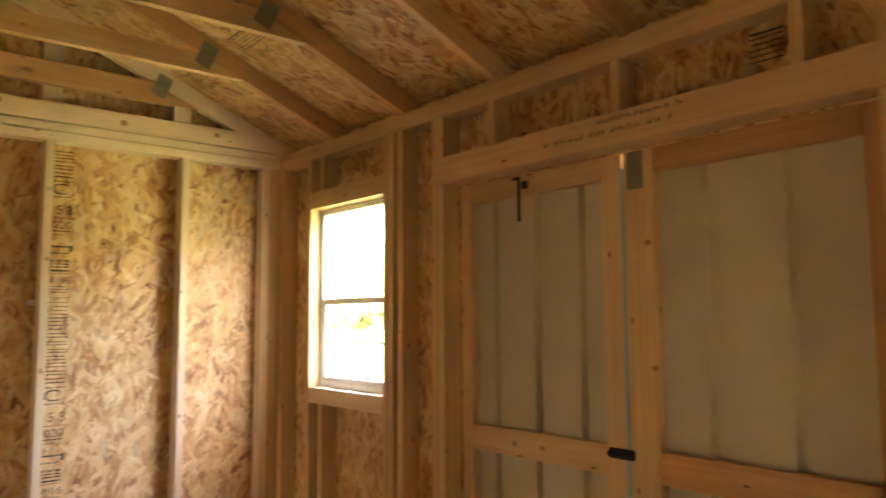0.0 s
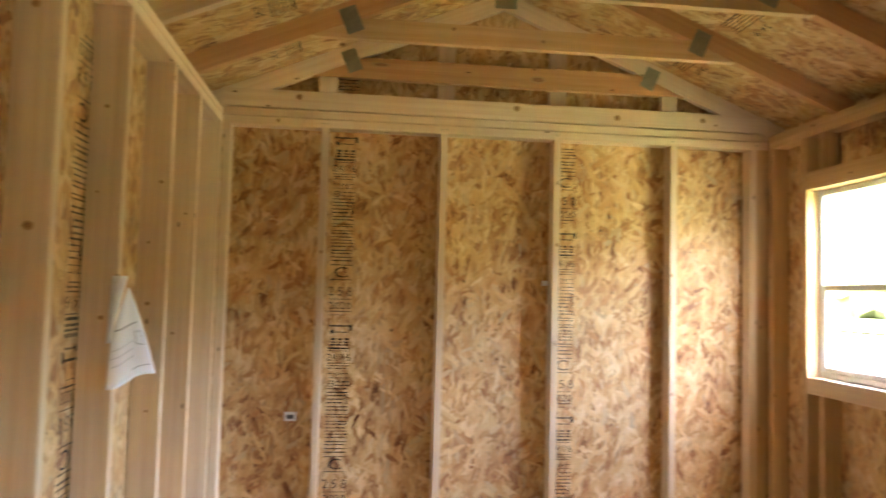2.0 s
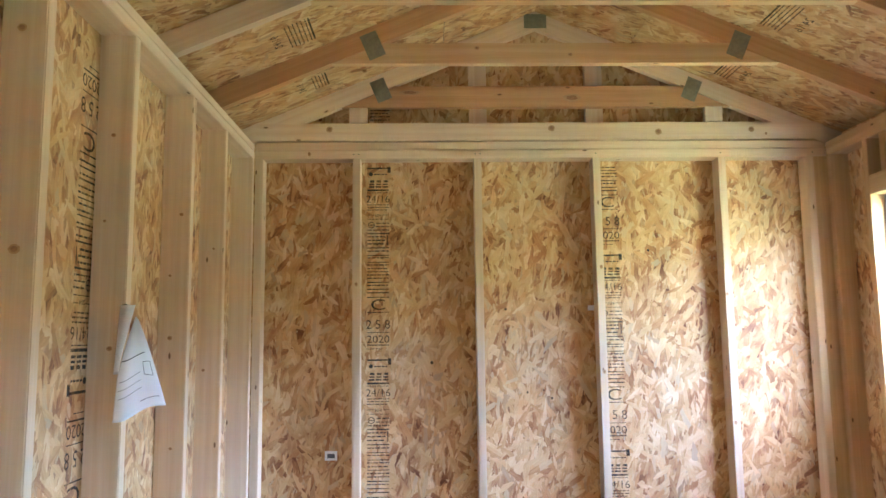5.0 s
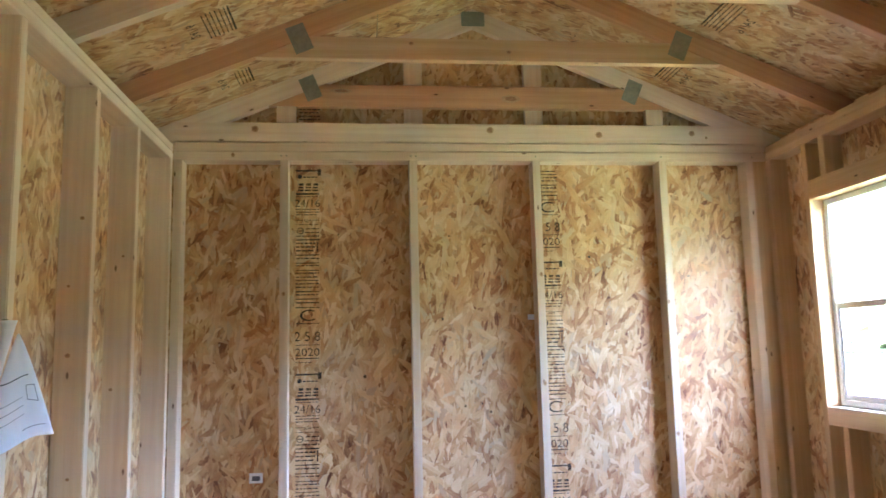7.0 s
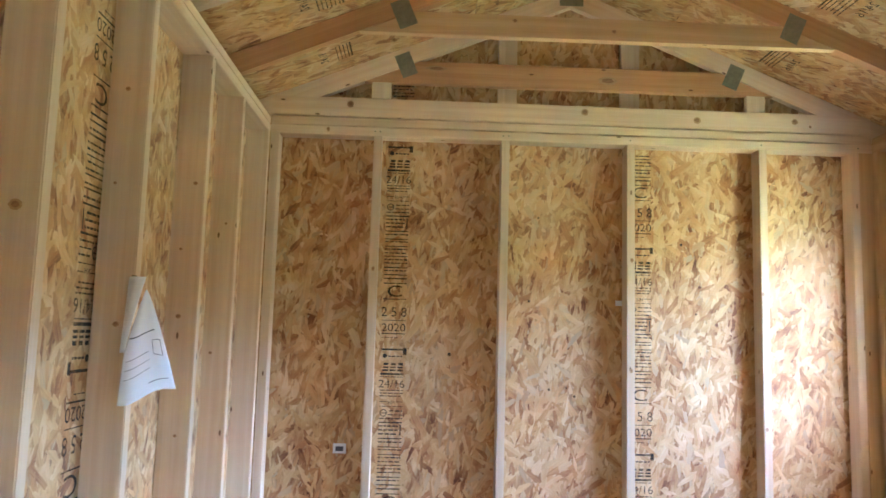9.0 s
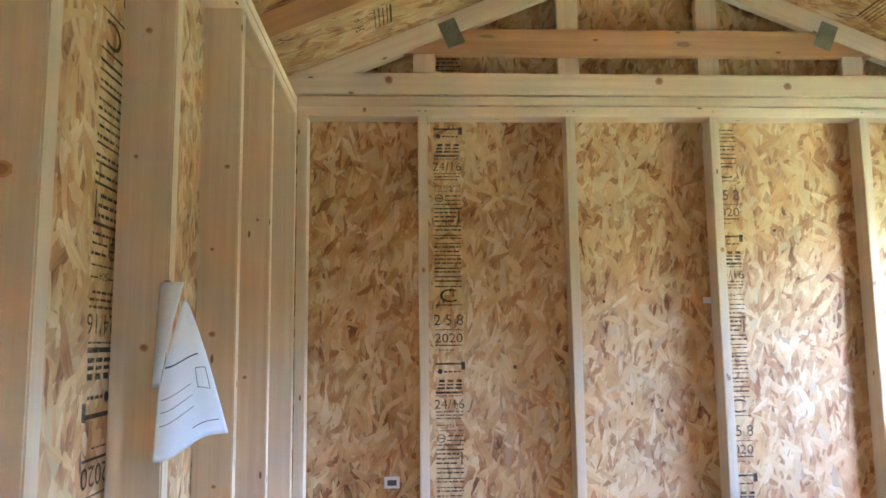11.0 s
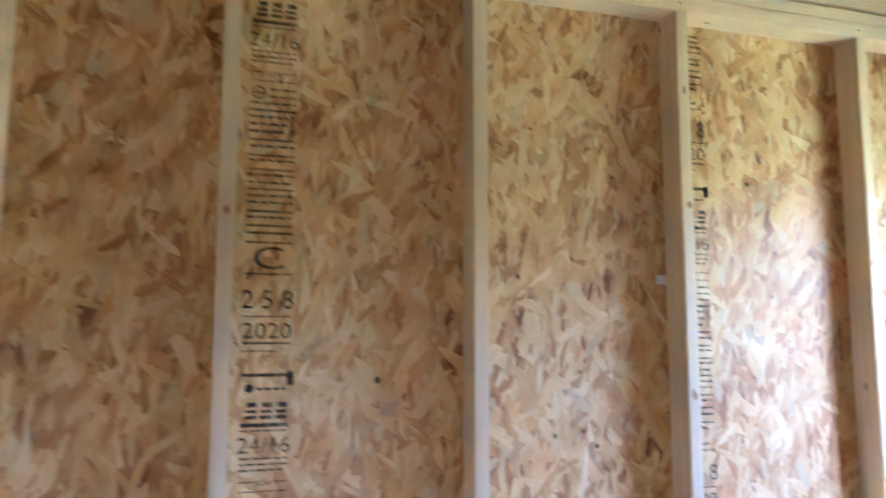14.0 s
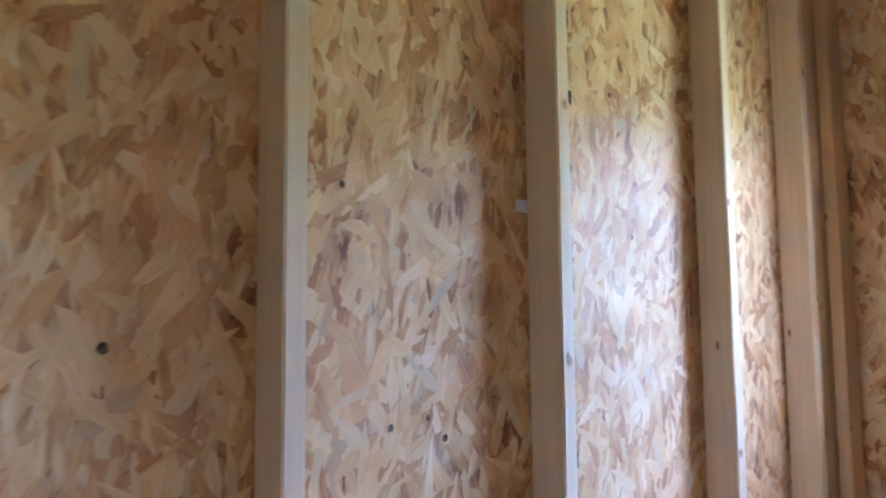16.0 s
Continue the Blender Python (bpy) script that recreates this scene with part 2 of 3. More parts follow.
def stick(name, x0, x1, y0, y1, z0, z1, mat, parent, label=""):
    """A length of dimension lumber with eased edges, a hair crooked along its length."""
    bm = bmesh.new()
    size = (abs(x1 - x0), abs(y1 - y0), abs(z1 - z0))
    g = size.index(max(size))
    lo = (min(x0, x1), min(y0, y1), min(z0, z1))
    add_box(bm, lo[0], lo[0] + size[0], lo[1], lo[1] + size[1], lo[2], lo[2] + size[2])
    es = [e for e in bm.edges if abs((e.verts[0].co - e.verts[1].co).normalized()[g]) > 0.9]
    bmesh.ops.bevel(bm, geom=es, offset=0.0028, segments=2, affect="EDGES")
    if size[g] > 0.9:
        cuts = [e for e in bm.edges if abs((e.verts[0].co - e.verts[1].co).normalized()[g]) > 0.9]
        bmesh.ops.subdivide_edges(bm, edges=cuts, cuts=5)
        amp = rng.uniform(-0.0006, 0.0006)
        o = (g + 1) % 3 if size[(g + 1) % 3] < size[(g + 2) % 3] else (g + 2) % 3
        for v in bm.verts:
            s = (v.co[g] - lo[g]) / size[g]
            v.co[o] += amp * math.sin(math.pi * s)
    bm.normal_update()
    uv_box(bm, g, (rng.uniform(0, 9), rng.uniform(0, 9)))
    return part(name, bm, mat, parent, label)


def prism(points, y0, y1):
    """A plate cut to an outline in the x-z plane, from y0 to y1; grain along its longest side."""
    bm = bmesh.new()
    a = [bm.verts.new((x, y0, z)) for x, z in points]
    b = [bm.verts.new((x, y1, z)) for x, z in points]
    bm.faces.new(a)
    bm.faces.new(b[::-1])
    n = len(points)
    for i in range(n):
        bm.faces.new((a[i], b[i], b[(i + 1) % n], a[(i + 1) % n]))
    bmesh.ops.recalc_face_normals(bm, faces=bm.faces[:])
    es = [e for e in bm.edges if abs(e.verts[0].co.y - e.verts[1].co.y) < 1e-6]
    bmesh.ops.bevel(bm, geom=es, offset=0.002, segments=1, affect="EDGES")
    bm.normal_update()
    i = max(range(n), key=lambda j: (Vector(points[(j + 1) % n]) - Vector(points[j])).length)
    d = (Vector(points[(i + 1) % n]) - Vector(points[i])).normalized()
    lay = bm.loops.layers.uv.verify()
    su, sv = rng.uniform(0, 9), rng.uniform(0, 9)
    for f in bm.faces:
        side = abs(f.normal.y) < 0.5
        for lp in f.loops:
            x, y, z = lp.vert.co
            lp[lay].uv = (x * d.x + z * d.y + su, (y if side else x * d.y - z * d.x) + sv)
    return bm


def structure(name, label, category):
    return tagged(new(name), label, category, kind="structure")


def under(x):
    """Height of the rafters' lower edge."""
    return ZR + SLOPE * (x if x < XC else 2 * XC - x)


RV = 0.089 / math.cos(math.atan(SLOPE))

# ---- floor, ground, roof ----
ground = tagged(part("ground", box(-400, 400, -400, 400, -0.4, -0.16), GRASS), "mown green grass around the shed", "ground", kind="structure")


def woods():
    """A far belt of trees east of the shed, as an uneven wall of foliage lumps."""
    k = Nodes("far_foliage")
    co = k.add("TexCoord").outputs["Object"]
    n = k.add("TexNoise", {"Vector": co, "Scale": 0.6, "Detail": 8.0}).outputs[0]
    k.to("Base Color", k.ramp(n, [(0.3, (0.08, 0.10, 0.03)), (0.7, (0.12, 0.12, 0.05))]))
    k.to("Roughness", 0.9)
    r = random.Random(21)
    bm = bmesh.new()
    for i in range(90):
        y = -120 + i * 2.7 + r.uniform(-0.8, 0.8)
        x, h, w = 56 + r.uniform(0, 5), r.uniform(9.5, 13), r.uniform(2.8, 4.2)
        q = bmesh.ops.create_icosphere(bm, subdivisions=3, radius=1.0)
        for v in q["verts"]:
            lump = 1 + 0.16 * math.sin(v.co.x * 7 + i) * math.sin(v.co.y * 6 + i * 2) + 0.12 * math.sin(v.co.z * 9 + i * 1.7) + r.uniform(-0.05, 0.05)
            v.co = Vector((x + v.co.x * w * lump, y + v.co.y * w * lump, -0.2 + (v.co.z * lump + 1) * h / 2))
    tagged(part("far_woods", bm, k.m), "far belt of leafy green trees beyond the lawn", "trees", kind="stuff")


woods()
floor = structure("floor", "bare strand board floor of the shed", "floor")
for i in range(4):
    part("floor_board", box(XL - D, XR + D, YB + i * 1.21, YB + i * 1.21 + 1.207, -0.02, 0.0, 0.0, 0), OSB, floor)
part("floor_joists", box(XL - D, XR + D, YB - 0.09, 0.1, -0.16, -0.022), PINE, floor)


def roof():
    """Strand board decking on both slopes, sheet by sheet, in one mesh, and the shingle skin over it."""
    bm = bmesh.new()
    lay = bm.loops.layers.uv.verify()
    c = math.cos(math.atan(SLOPE))
    for side in (-1, 1):
        for j, (s0, s1) in enumerate(((-0.14, 1.05), (1.053, 1.662))):
            cuts = [0.16, -1.16, -3.6, -4.95] if j == 0 else [0.16, -2.38, -4.95]
            for y1, y0 in zip(cuts, cuts[1:]):
                vs = []
                for s, yy in ((s0, y0 + 0.003), (s0, y1), (s1, y1), (s1, y0 + 0.003)):
                    x = s * c
                    x = min(x, XC)
                    z = ZR + RV + SLOPE * x
                    vs.append((XC + side * (XC - x), yy, z, s))
                a = [bm.verts.new(v[:3]) for v in vs]
                b = [bm.verts.new((v[0], v[1], v[2] + 0.013)) for v in vs]
                faces = [bm.faces.new(a), bm.faces.new(b[::-1])]
                for i in range(4):
                    faces.append(bm.faces.new((a[i], b[i], b[(i + 1) % 4], a[(i + 1) % 4])))
                sh = rng.uniform(0, 20)
                for f in faces:
                    for lp in f.loops:
                        x = lp.vert.co.x
                        s = (XC - abs(XC - x)) / c
                        lp[lay].uv = (lp.vert.co.y + sh, s + sh * 0.7)
    bmesh.ops.recalc_face_normals(bm, faces=bm.faces[:])
    tagged(part("ceiling", bm, OSB_ROOF), "bare strand board roof decking on sloping trusses", "ceiling", kind="structure")
    for side in (-1, 1):
        bm = bmesh.new()
        pts = [(-0.3, 0.02), (XC + 0.0, 0.02), (XC + 0.0, 0.035), (-0.3, 0.035)]
        vs = [bm.verts.new((XC + side * (XC - x), yy, ZR + RV + SLOPE * x + dz)) for yy in (0.2, YB - 0.3) for x, dz in pts]
        for q in ((0, 1, 2, 3), (7, 6, 5, 4), (0, 4, 5, 1), (1, 5, 6, 2), (2, 6, 7, 3), (3, 7, 4, 0)):
            bm.faces.new([vs[i] for i in q])
        bmesh.ops.recalc_face_normals(bm, faces=bm.faces[:])
        tagged(part("roof_skin", bm, FELT), "dark shingle roof skin over the decking", "roof", kind="structure")


roof()

# ---- end wall ----
wall_north = structure("wall_north", "framed end wall with bare strand board and pale studs", "wall")
for x0, x1, sh in ((XL - DW, 0.533, 0), (0.535, 1.752, 3.3), (1.754, XR + D, 7.7)):
    bm = box(x0, x1, D, D + 0.011, 0.0, 2.345)
    uv_box(bm, None, (sh, sh * 1.3))
    part("sheathing_panel", bm, OSB, wall_north)
bm = prism([(XL - D - 0.02, 2.347), (XL - D - 0.02, 2.37), (XC, under(XC) + RV), (XR + D + 0.02, 2.37), (XR + D + 0.02, 2.347)], D, D + 0.011)
bm.normal_update()
uv_box(bm, None, (12.0, 4.4))
part("gable_panel", bm, OSB, wall_north)
for x in (XL + 0.004, 0.515, 1.118, 1.714, 2.348, 2.795):
    stick("stud", x, x + 0.038, 0.0, D - 0.001, 0.038, ZP, PINE_PALE, wall_north)
stick("corner_stud", 2.834, XR - 0.001, 0.002, D - 0.001, 0.038, ZP, PINE, wall_north)
stick("corner_stud", XR + 0.001, XR + D - 0.001, 0.003, D - 0.001, 0.038, ZP, PINE, wall_north)
stick("bottom_plate", XL, XR, 0.0, D - 0.001, 0.0, 0.038, PINE, wall_north)
stick("top_plate", XL + 0.001, XR, 0.0, D - 0.001, ZP, ZP + 0.042, PINE_PALE, wall_north)
stick("top_plate", XL + 0.001, XR, 0.0075, D - 0.001, ZP + 0.046, 2.296, PINE_PALE, wall_north)

# ---- west wall ----
wall_west = structure("wall_west", "framed side wall with bare strand board and pale studs", "wall")
ys = [0.1, -1.5, -2.72, -3.94, YB - 0.09]
for i, (y1, y0) in enumerate(zip(ys, ys[1:])):
    bm = box(XL - DW - 0.011, XL - DW, y0 + 0.002, y1, 0.0, 2.348)
    uv_box(bm, None, (i * 4.3 + 1, i * 2.9))
    part("sheathing_panel", bm, OSB, wall_west)
WEST = (-0.040, -0.530, -0.975, -1.522, -2.018, -2.56, -3.12, -3.70, -4.25, YB)
for y in WEST:
    stick("stud", XL - DW + 0.001, XL, y, y + 0.038, 0.038, ZP, PINE_PALE, wall_west)
stick("bottom_plate", XL - DW + 0.001, XL, YB, -0.001, 0.0, 0.038, PINE, wall_west)
stick("top_plate", XL - DW + 0.001, XL, YB, -0.001, ZP, ZP + 0.037, PINE_PALE, wall_west)
stick("top_plate", XL - DW + 0.001, XL, YB, -0.001, ZP + 0.038, ZT - 0.002, PINE_PALE, wall_west)

# ---- east wall: window, double door ----
DY0, DY1, DZ = -3.07, -1.425, 1.925
wall_east = structure("wall_east", "framed side wall with a window and double doors", "wall")


def east_panel(y0, y1, z0, z1, sh=0.0):
    bm = box(XR + D, XR + D + 0.011, y0, y1, z0, z1)
    uv_box(bm, None, (sh, sh * 1.7))
    part("sheathing_panel", bm, OSB, wall_east)


east_panel(WY1, 0.1, 0, 2.335, 2)
east_panel(WY0 + 0.001, WY1 - 0.001, 0, WZ0, 5)
east_panel(WY0 + 0.001, WY1 - 0.001, WZ1, 2.335, 8)
east_panel(DY1, WY0, 0, 2.335, 11)
east_panel(DY0 + 0.001, DY1 - 0.001, DZ, 2.335, 14)
east_panel(VY1, DY0, 0, 2.335, 17)
east_panel(VY0 + 0.001, VY1 - 0.001, 0, WZ0, 18)
east_panel(VY0 + 0.001, VY1 - 0.001, WZ1, 2.335, 19)
east_panel(YB - 0.09, VY0, 0, 2.335, 20)
XO = XR + D - 0.001
for y in (-0.040, WY1, WY0 - 0.038, WY0 - 0.080, -1.144, DY1, DY1 + 0.040, DY0 - 0.038, VY1, VY0 - 0.038, YB):
    stick("stud", XR, XO, y, y + 0.037, 0.038, ZP, PINE, wall_east)
for y0, y1, y in ((WY0, WY1, -0.47), (VY0, VY1, -3.85)):
    stick("cripple_stud", XR, XO, y, y + 0.037, 0.038, WZ0 - 0.079, PINE, wall_east)
    stick("cripple_stud", XR, XO, y, y + 0.037, WZ1 + 0.091, ZP, PINE, wall_east)
    stick("window_sill_plate", XR, XO, y0, y1, WZ0 - 0.078, WZ0 - 0.001, PINE_PALE, wall_east)
    stick("window_header", XR, XO, y0, y1, WZ1 + 0.001, WZ1 + 0.090, PINE, wall_east)
stick("door_header", XR - 0.036, XR - 0.001, DY0 - 0.08, DY1 + 0.02, 1.925, 2.03, PINE, wall_east)
stick("door_header", XR, XO, DY0, DY1 - 0.001, 1.93, 2.028, PINE, wall_east)
for y in (-1.733, -2.314, -2.90):
    stick("cripple_stud", XR, XO, y, y + 0.037, 2.031, ZP, PINE, wall_east)
stick("bottom_plate", XR, XO, DY1 + 0.001, -0.001, 0.0, 0.037, PINE, wall_east)
stick("bottom_plate", XR, XO, YB, DY0 - 0.001, 0.0, 0.037, PINE, wall_east)
stick("top_plate", XR, XO, YB, -0.001, ZP + 0.001, ZP + 0.037, PINE, wall_east)
stick("top_plate", XR, XO, YB, -0.001, ZP + 0.038, ZT - 0.002, PINE, wall_east)

# ---- back wall, behind the walker ----
wall_south = structure("wall_south", "plain framed end wall with bare strand board", "wall")
bm = prism([(XL - D, 0), (XL - D, ZT), (XC, under(XC) + RV), (XR + D, ZT), (XR + D, 0)], YB - 0.1, YB - 0.089)
bm.normal_update()
uv_box(bm, None, (31.0, 7.0))
part("sheathing_panel", bm, OSB, wall_south)
for i in range(6):
    stick("stud", 0.07 + i * 0.55, 0.108 + i * 0.55, YB - 0.088, YB, 0.0, ZP, PINE_PALE, wall_south)
stick("top_plate", XL, XR, YB - 0.088, YB, ZP, ZT, PINE_PALE, wall_south)


# ---- window ----
def window(name, y0, y1, z0, z1):
    w = structure(name, "white single-hung window in bare framing", "window")
    x0, x1 = XR + 0.062, XR + 0.112
    f = 0.028
    for a in ((y0, y0 + f, z0, z1), (y1 - f, y1, z0, z1), (y0 + f, y1 - f, z0, z0 + f), (y0 + f, y1 - f, z1 - f, z1)):
        part("window_frame", box(x0, x1, *a, 0.003), VINYL, w)
    zm = z0 + (z1 - z0) * 0.475
    a, b = x0 + 0.006, x0 + 0.026
    for q in ((y0 + f, y1 - f, zm - 0.014, zm + 0.014), (y0 + f, y1 - f, z0 + f, z0 + f + 0.022),
              (y0 + f, y0 + f + 0.018, z0 + f + 0.022, zm - 0.014), (y1 - f - 0.018, y1 - f, z0 + f + 0.022, zm - 0.014)):
        part("sash_rail", box(a, b, *q, 0.002), VINYL, w)
    zc = z0 + (zm - z0) * 0.53
    part("glazing_bar", box(a + 0.006, a + 0.014, y0 + f + 0.018, y1 - f - 0.018, zc - 0.005, zc + 0.005), VINYL, w)
    for q in ((y0 + f, y1 - f, z0 + f, zm), (y0 + f, y1 - f, zm, z1 - f)):
        g = part("pane", box(a + 0.015, a + 0.018, *q), GLASS, w)
        g.visible_shadow = False
    return w


window("window_1", WY0 + 0.002, WY1 - 0.002, WZ0 + 0.002, WZ1 - 0.002)
window("window_2", VY0 + 0.002, VY1 - 0.002, WZ0 + 0.002, WZ1 - 0.002)


# ---- double door ----
def ribbed(y0, y1, z0, z1, x, ribs):
    """Corrugated sheet: flat pans with raised ribs at the given y."""
    prof = [(y0, x)]
    for r in sorted(ribs):
        for dy, dx in ((-0.022, 0), (-0.013, 0.022), (0.013, 0.022), (0.022, 0)):
            if y0 < r + dy < y1:
                prof.append((r + dy, x + dx))
    prof.append((y1, x))
    bm = bmesh.new()
    rows = []
    for dx in (0.0, 0.0015):
        rows.append([[bm.verts.new((px + dx, py, z)) for py, px in prof] for z in (z0, z1)])
    for r in rows:
        for i in range(len(prof) - 1):
            bm.faces.new((r[0][i], r[0][i + 1], r[1][i + 1], r[1][i]))
    for k in (0, 1):
        for i in range(len(prof) - 1):
            bm.faces.new((rows[0][k][i], rows[1][k][i], rows[1][k][i + 1], rows[0][k][i + 1]))
    bmesh.ops.recalc_face_normals(bm, faces=bm.faces[:])
    return bm


XD = 3.0


def door(name, y0, y1, ribs, mats):
    d = structure(name, "closed shed door of cream ribbed steel on a pine frame", "door")
    a, b = XD, XD + 0.037
    part("steel_panel", ribbed(y0, y1, 0.01, 1.96, b + 0.001, ribs), PANEL, d, "cream ribbed steel sheet")
    stick("stile", a, b, y0, y0 + 0.085, 0.02, 1.95, mats[0], d)
    stick("stile", a, b, y1 - 0.115, y1, 0.02, 1.95, mats[1], d)
    for z, m in ((0.03, 2), (0.862, 2), (1.848, 3)):
        stick("rail", a, b, y0 + 0.086, y1 - 0.116, z, z + 0.098, mats[m], d)
    return d


door_1 = door("door_1", -2.238, DY1 + 0.06, (-1.60, -1.82, -2.04), (PINE, PINE, PINE, PINE))
door_2 = door("door_2", -3.08, -2.246, (-2.53, -2.79, -3.04), (FIR, PINE, FIR, FIR))


# ---- roof trusses ----
def plate(x, z, ang, parent, y, w=0.075, h=0.115):
    bm = bmesh.new()
    add_box(bm, -w / 2, w / 2, -0.0012, 0.0, -h / 2, h / 2)
    for i in range(5):
        for j in range(8):
            px, pz = -w / 2 + (i + 0.5) * w / 5, -h / 2 + (j + 0.5) * h / 8
            add_box(bm, px - 0.002, px + 0.002, -0.0022, -0.0012, pz - 0.004, pz + 0.004)
    part("gusset_plate", bm, STEEL, parent, m=pose(x, y, z, 0, ang, 0))


def rafter(side, y, mat, parent):
    x0, x1 = -0.12, XC - 0.001
    pts = [(x0, ZR + SLOPE * x0), (x1, ZR + SLOPE * x1), (x1, ZR + SLOPE * x1 + RV - 0.003), (x0, ZR + SLOPE * x0 + RV - 0.003)]
    if side > 0:
        pts = [(2 * XC - x, z) for x, z in pts]
    part("rafter", prism(pts, y, y + 0.038), mat, parent)


def truss(y, mats, gable=False):
    t = tagged(new("roof_truss"), "gable-end roof truss with bottom chord and webs" if gable else "bare pine roof truss with a collar tie and steel plates",
               "roof truss", "roof trusses")
    rafter(-1, y, mats[0], t)
    rafter(1, y, mats[1], t)
    z0, z1 = (2.473, 2.583) if gable else (2.482, 2.573)
    xa, xb = (z0 - ZR) / SLOPE + 0.004, (z1 - ZR) / SLOPE + 0.004
    yy = y + 0.001
    part("collar_tie", prism([(xa, z0), (2 * XC - xa, z0), (2 * XC - xb, z1), (xb, z1)], yy, yy + 0.036), mats[2], t)
    for s in (-1, 1):
        plate(XC + s * (XC - 0.655), 2.562, 23 * s, t, y)
    plate(XC, 2.925, 90, t, y)
    if gable:
        stick("bottom_chord", XL + 0.002, XR - 0.002, y, y + 0.037, 2.302, 2.392, PINE_PALE, t)
        for x in (1.10, 1.695):
            stick("web", x, x + 0.09, y + 0.039, y + 0.075, 2.393, under(x + 0.045) - 0.02, PINE_PALE, t)
        for x in (0.497, 2.296):
            stick("web", x, x + 0.09, y + 0.004, y + 0.037, 2.394, 2.49, PINE_PALE, t)
    return t


truss(0.001, (PINE_PALE, PINE_PALE, FIR), True)
truss(-0.577, (FIR, FIR, PINE))
truss(-1.170, (PINE_PALE, FIR, PINE))
truss(-1.765, (PINE, PINE, PINE))
truss(-2.36, (PINE, FIR, PINE))
truss(-2.96, (PINE, PINE, PINE))
truss(-3.56, (PINE, PINE, PINE))
truss(-4.16, (PINE, PINE, PINE))
truss(YB - 0.04, (PINE, PINE, PINE), False)


# ---- printing on the boards ----
def letters(bm, text, x, z, h, sx=1.0):
    """Letters of the built-in font, centred at x, with their foot at z, in the x-z plane."""
    cu = bpy.data.curves.new("letters", "FONT")
    cu.body, cu.size, cu.align_x = text, h * 1.42, "CENTER"
    ob = new("letters", cu)
    me = bpy.data.meshes.new_from_object(ob)
    bpy.data.objects.remove(ob)
    vs = [bm.verts.new((x + v.co.x * sx, 0, z + v.co.y)) for v in me.vertices]
    for p in me.polygons:
        try:
            bm.faces.new([vs[i] for i in p.vertices])
        except ValueError:
            pass


def bar(bm, x0, x1, z0, z1):
    bm.faces.new([bm.verts.new(c) for c in ((x0, 0, z0), (x1, 0, z0), (x1, 0, z1), (x0, 0, z1))])


def ring(bm, x, z, r0, r1):
    n = 16
    ps = [[bm.verts.new((x + r * math.cos(i * math.tau / n), 0, z + r * math.sin(i * math.tau / n))) for i in range(n)] for r in (r0, r1)]
    for i in range(n):
        bm.faces.new((ps[0][i], ps[0][(i + 1) % n], ps[1][(i + 1) % n], ps[1][i]))


def words(bm, r, x0, x1, z, h):
    """A line of print too small to read, as short bars."""
    x = x0
    while x < x1 - 0.006:
        w = min(r.uniform(0.008, 0.026), x1 - x)
        bar(bm, x, x + w, z + h * 0.15, z + h * 0.75)
        x += w + 0.004


def stamp(seed, top=1.0):
    """One repeat of the mill's stamp, 0.965 m long, running down from z = 0."""
    bm = bmesh.new()
    r = random.Random(seed)
    W = 0.054
    bar(bm, -W, W, -0.008, 0.0)
    bar(bm, W - 0.006, W + 0.010, -0.028, 0.004)
    ring(bm, -0.036, -0.034, 0.0, 0.010)
    words(bm, r, -0.02, 0.045, -0.040, 0.010)
    for x in (-0.046, -0.012, 0.022):
        bar(bm, x, x + 0.028, -0.104, -0.096)
        bar(bm, x + 0.003, x + 0.028, -0.090, -0.083)
        bar(bm, x + 0.006, x + 0.028, -0.077, -0.066)
    bar(bm, -W, W, -0.122, -0.113)
    words(bm, r, -W, W, -0.133, 0.006)
    letters(bm, "24/16", 0.0, -0.180, 0.036, 1.05)
    for z in (-0.196, -0.209, -0.222):
        words(bm, r, -W, W, z, 0.008)
    bar(bm, -W, -0.02, -0.246, -0.243)
    bar(bm, 0.022, W, -0.246, -0.243)
    letters(bm, "504", 0.0, -0.254, 0.014, 1.2)
    words(bm, r, -W, W, -0.268, 0.005)
    ring(bm, -0.034, -0.296, 0.013, 0.017)
    bar(bm, -0.047, -0.021, -0.298, -0.294)
    words(bm, r, -0.008, W, -0.290, 0.009)
    words(bm, r, -0.012, W, -0.307, 0.007)
    words(bm, r, -W, W, -0.325, 0.009)
    bar(bm, -W, W, -0.342, -0.336)
    for z in (-0.360, -0.378, -0.396):
        words(bm, r, -W, 0.036, z, 0.011)
    bar(bm, 0.044, 0.049, -0.398, -0.348)
    for z, h in ((-0.414, 0.005), (-0.432, 0.010), (-0.452, 0.005), (-0.466, 0.009), (-0.486, 0.004), (-0.502, 0.010), (-0.520, 0.009), (-0.534, 0.004),
                 (-0.552, 0.010), (-0.568, 0.009), (-0.588, 0.006), (-0.604, 0.010), (-0.622, 0.005), (-0.640, 0.006)):
        (bar(bm, -W, W, z, z + h) if h < 0.0065 else words(bm, r, -W, W, z, h))
    bar(bm, -W, W, -0.662, -0.657)
    bar(bm, -W, W, -0.736, -0.732)
    letters(bm, "C", 0.0, -0.722, 0.054, 1.45)
    letters(bm, "2 5 8", 0.0, -0.815, 0.044, 0.95)
    bar(bm, -W, W, -0.835, -0.832)
    letters(bm, "2020", 0.0, -0.884, 0.036, 1.12)
    bar(bm, -W, W, -0.898, -0.893)
    words(bm, r, -W, 0.02, -0.916, 0.005)
    bmesh.ops.delete(bm, geom=[v for v in bm.verts if v.co.z > top], context="VERTS")
    return bm


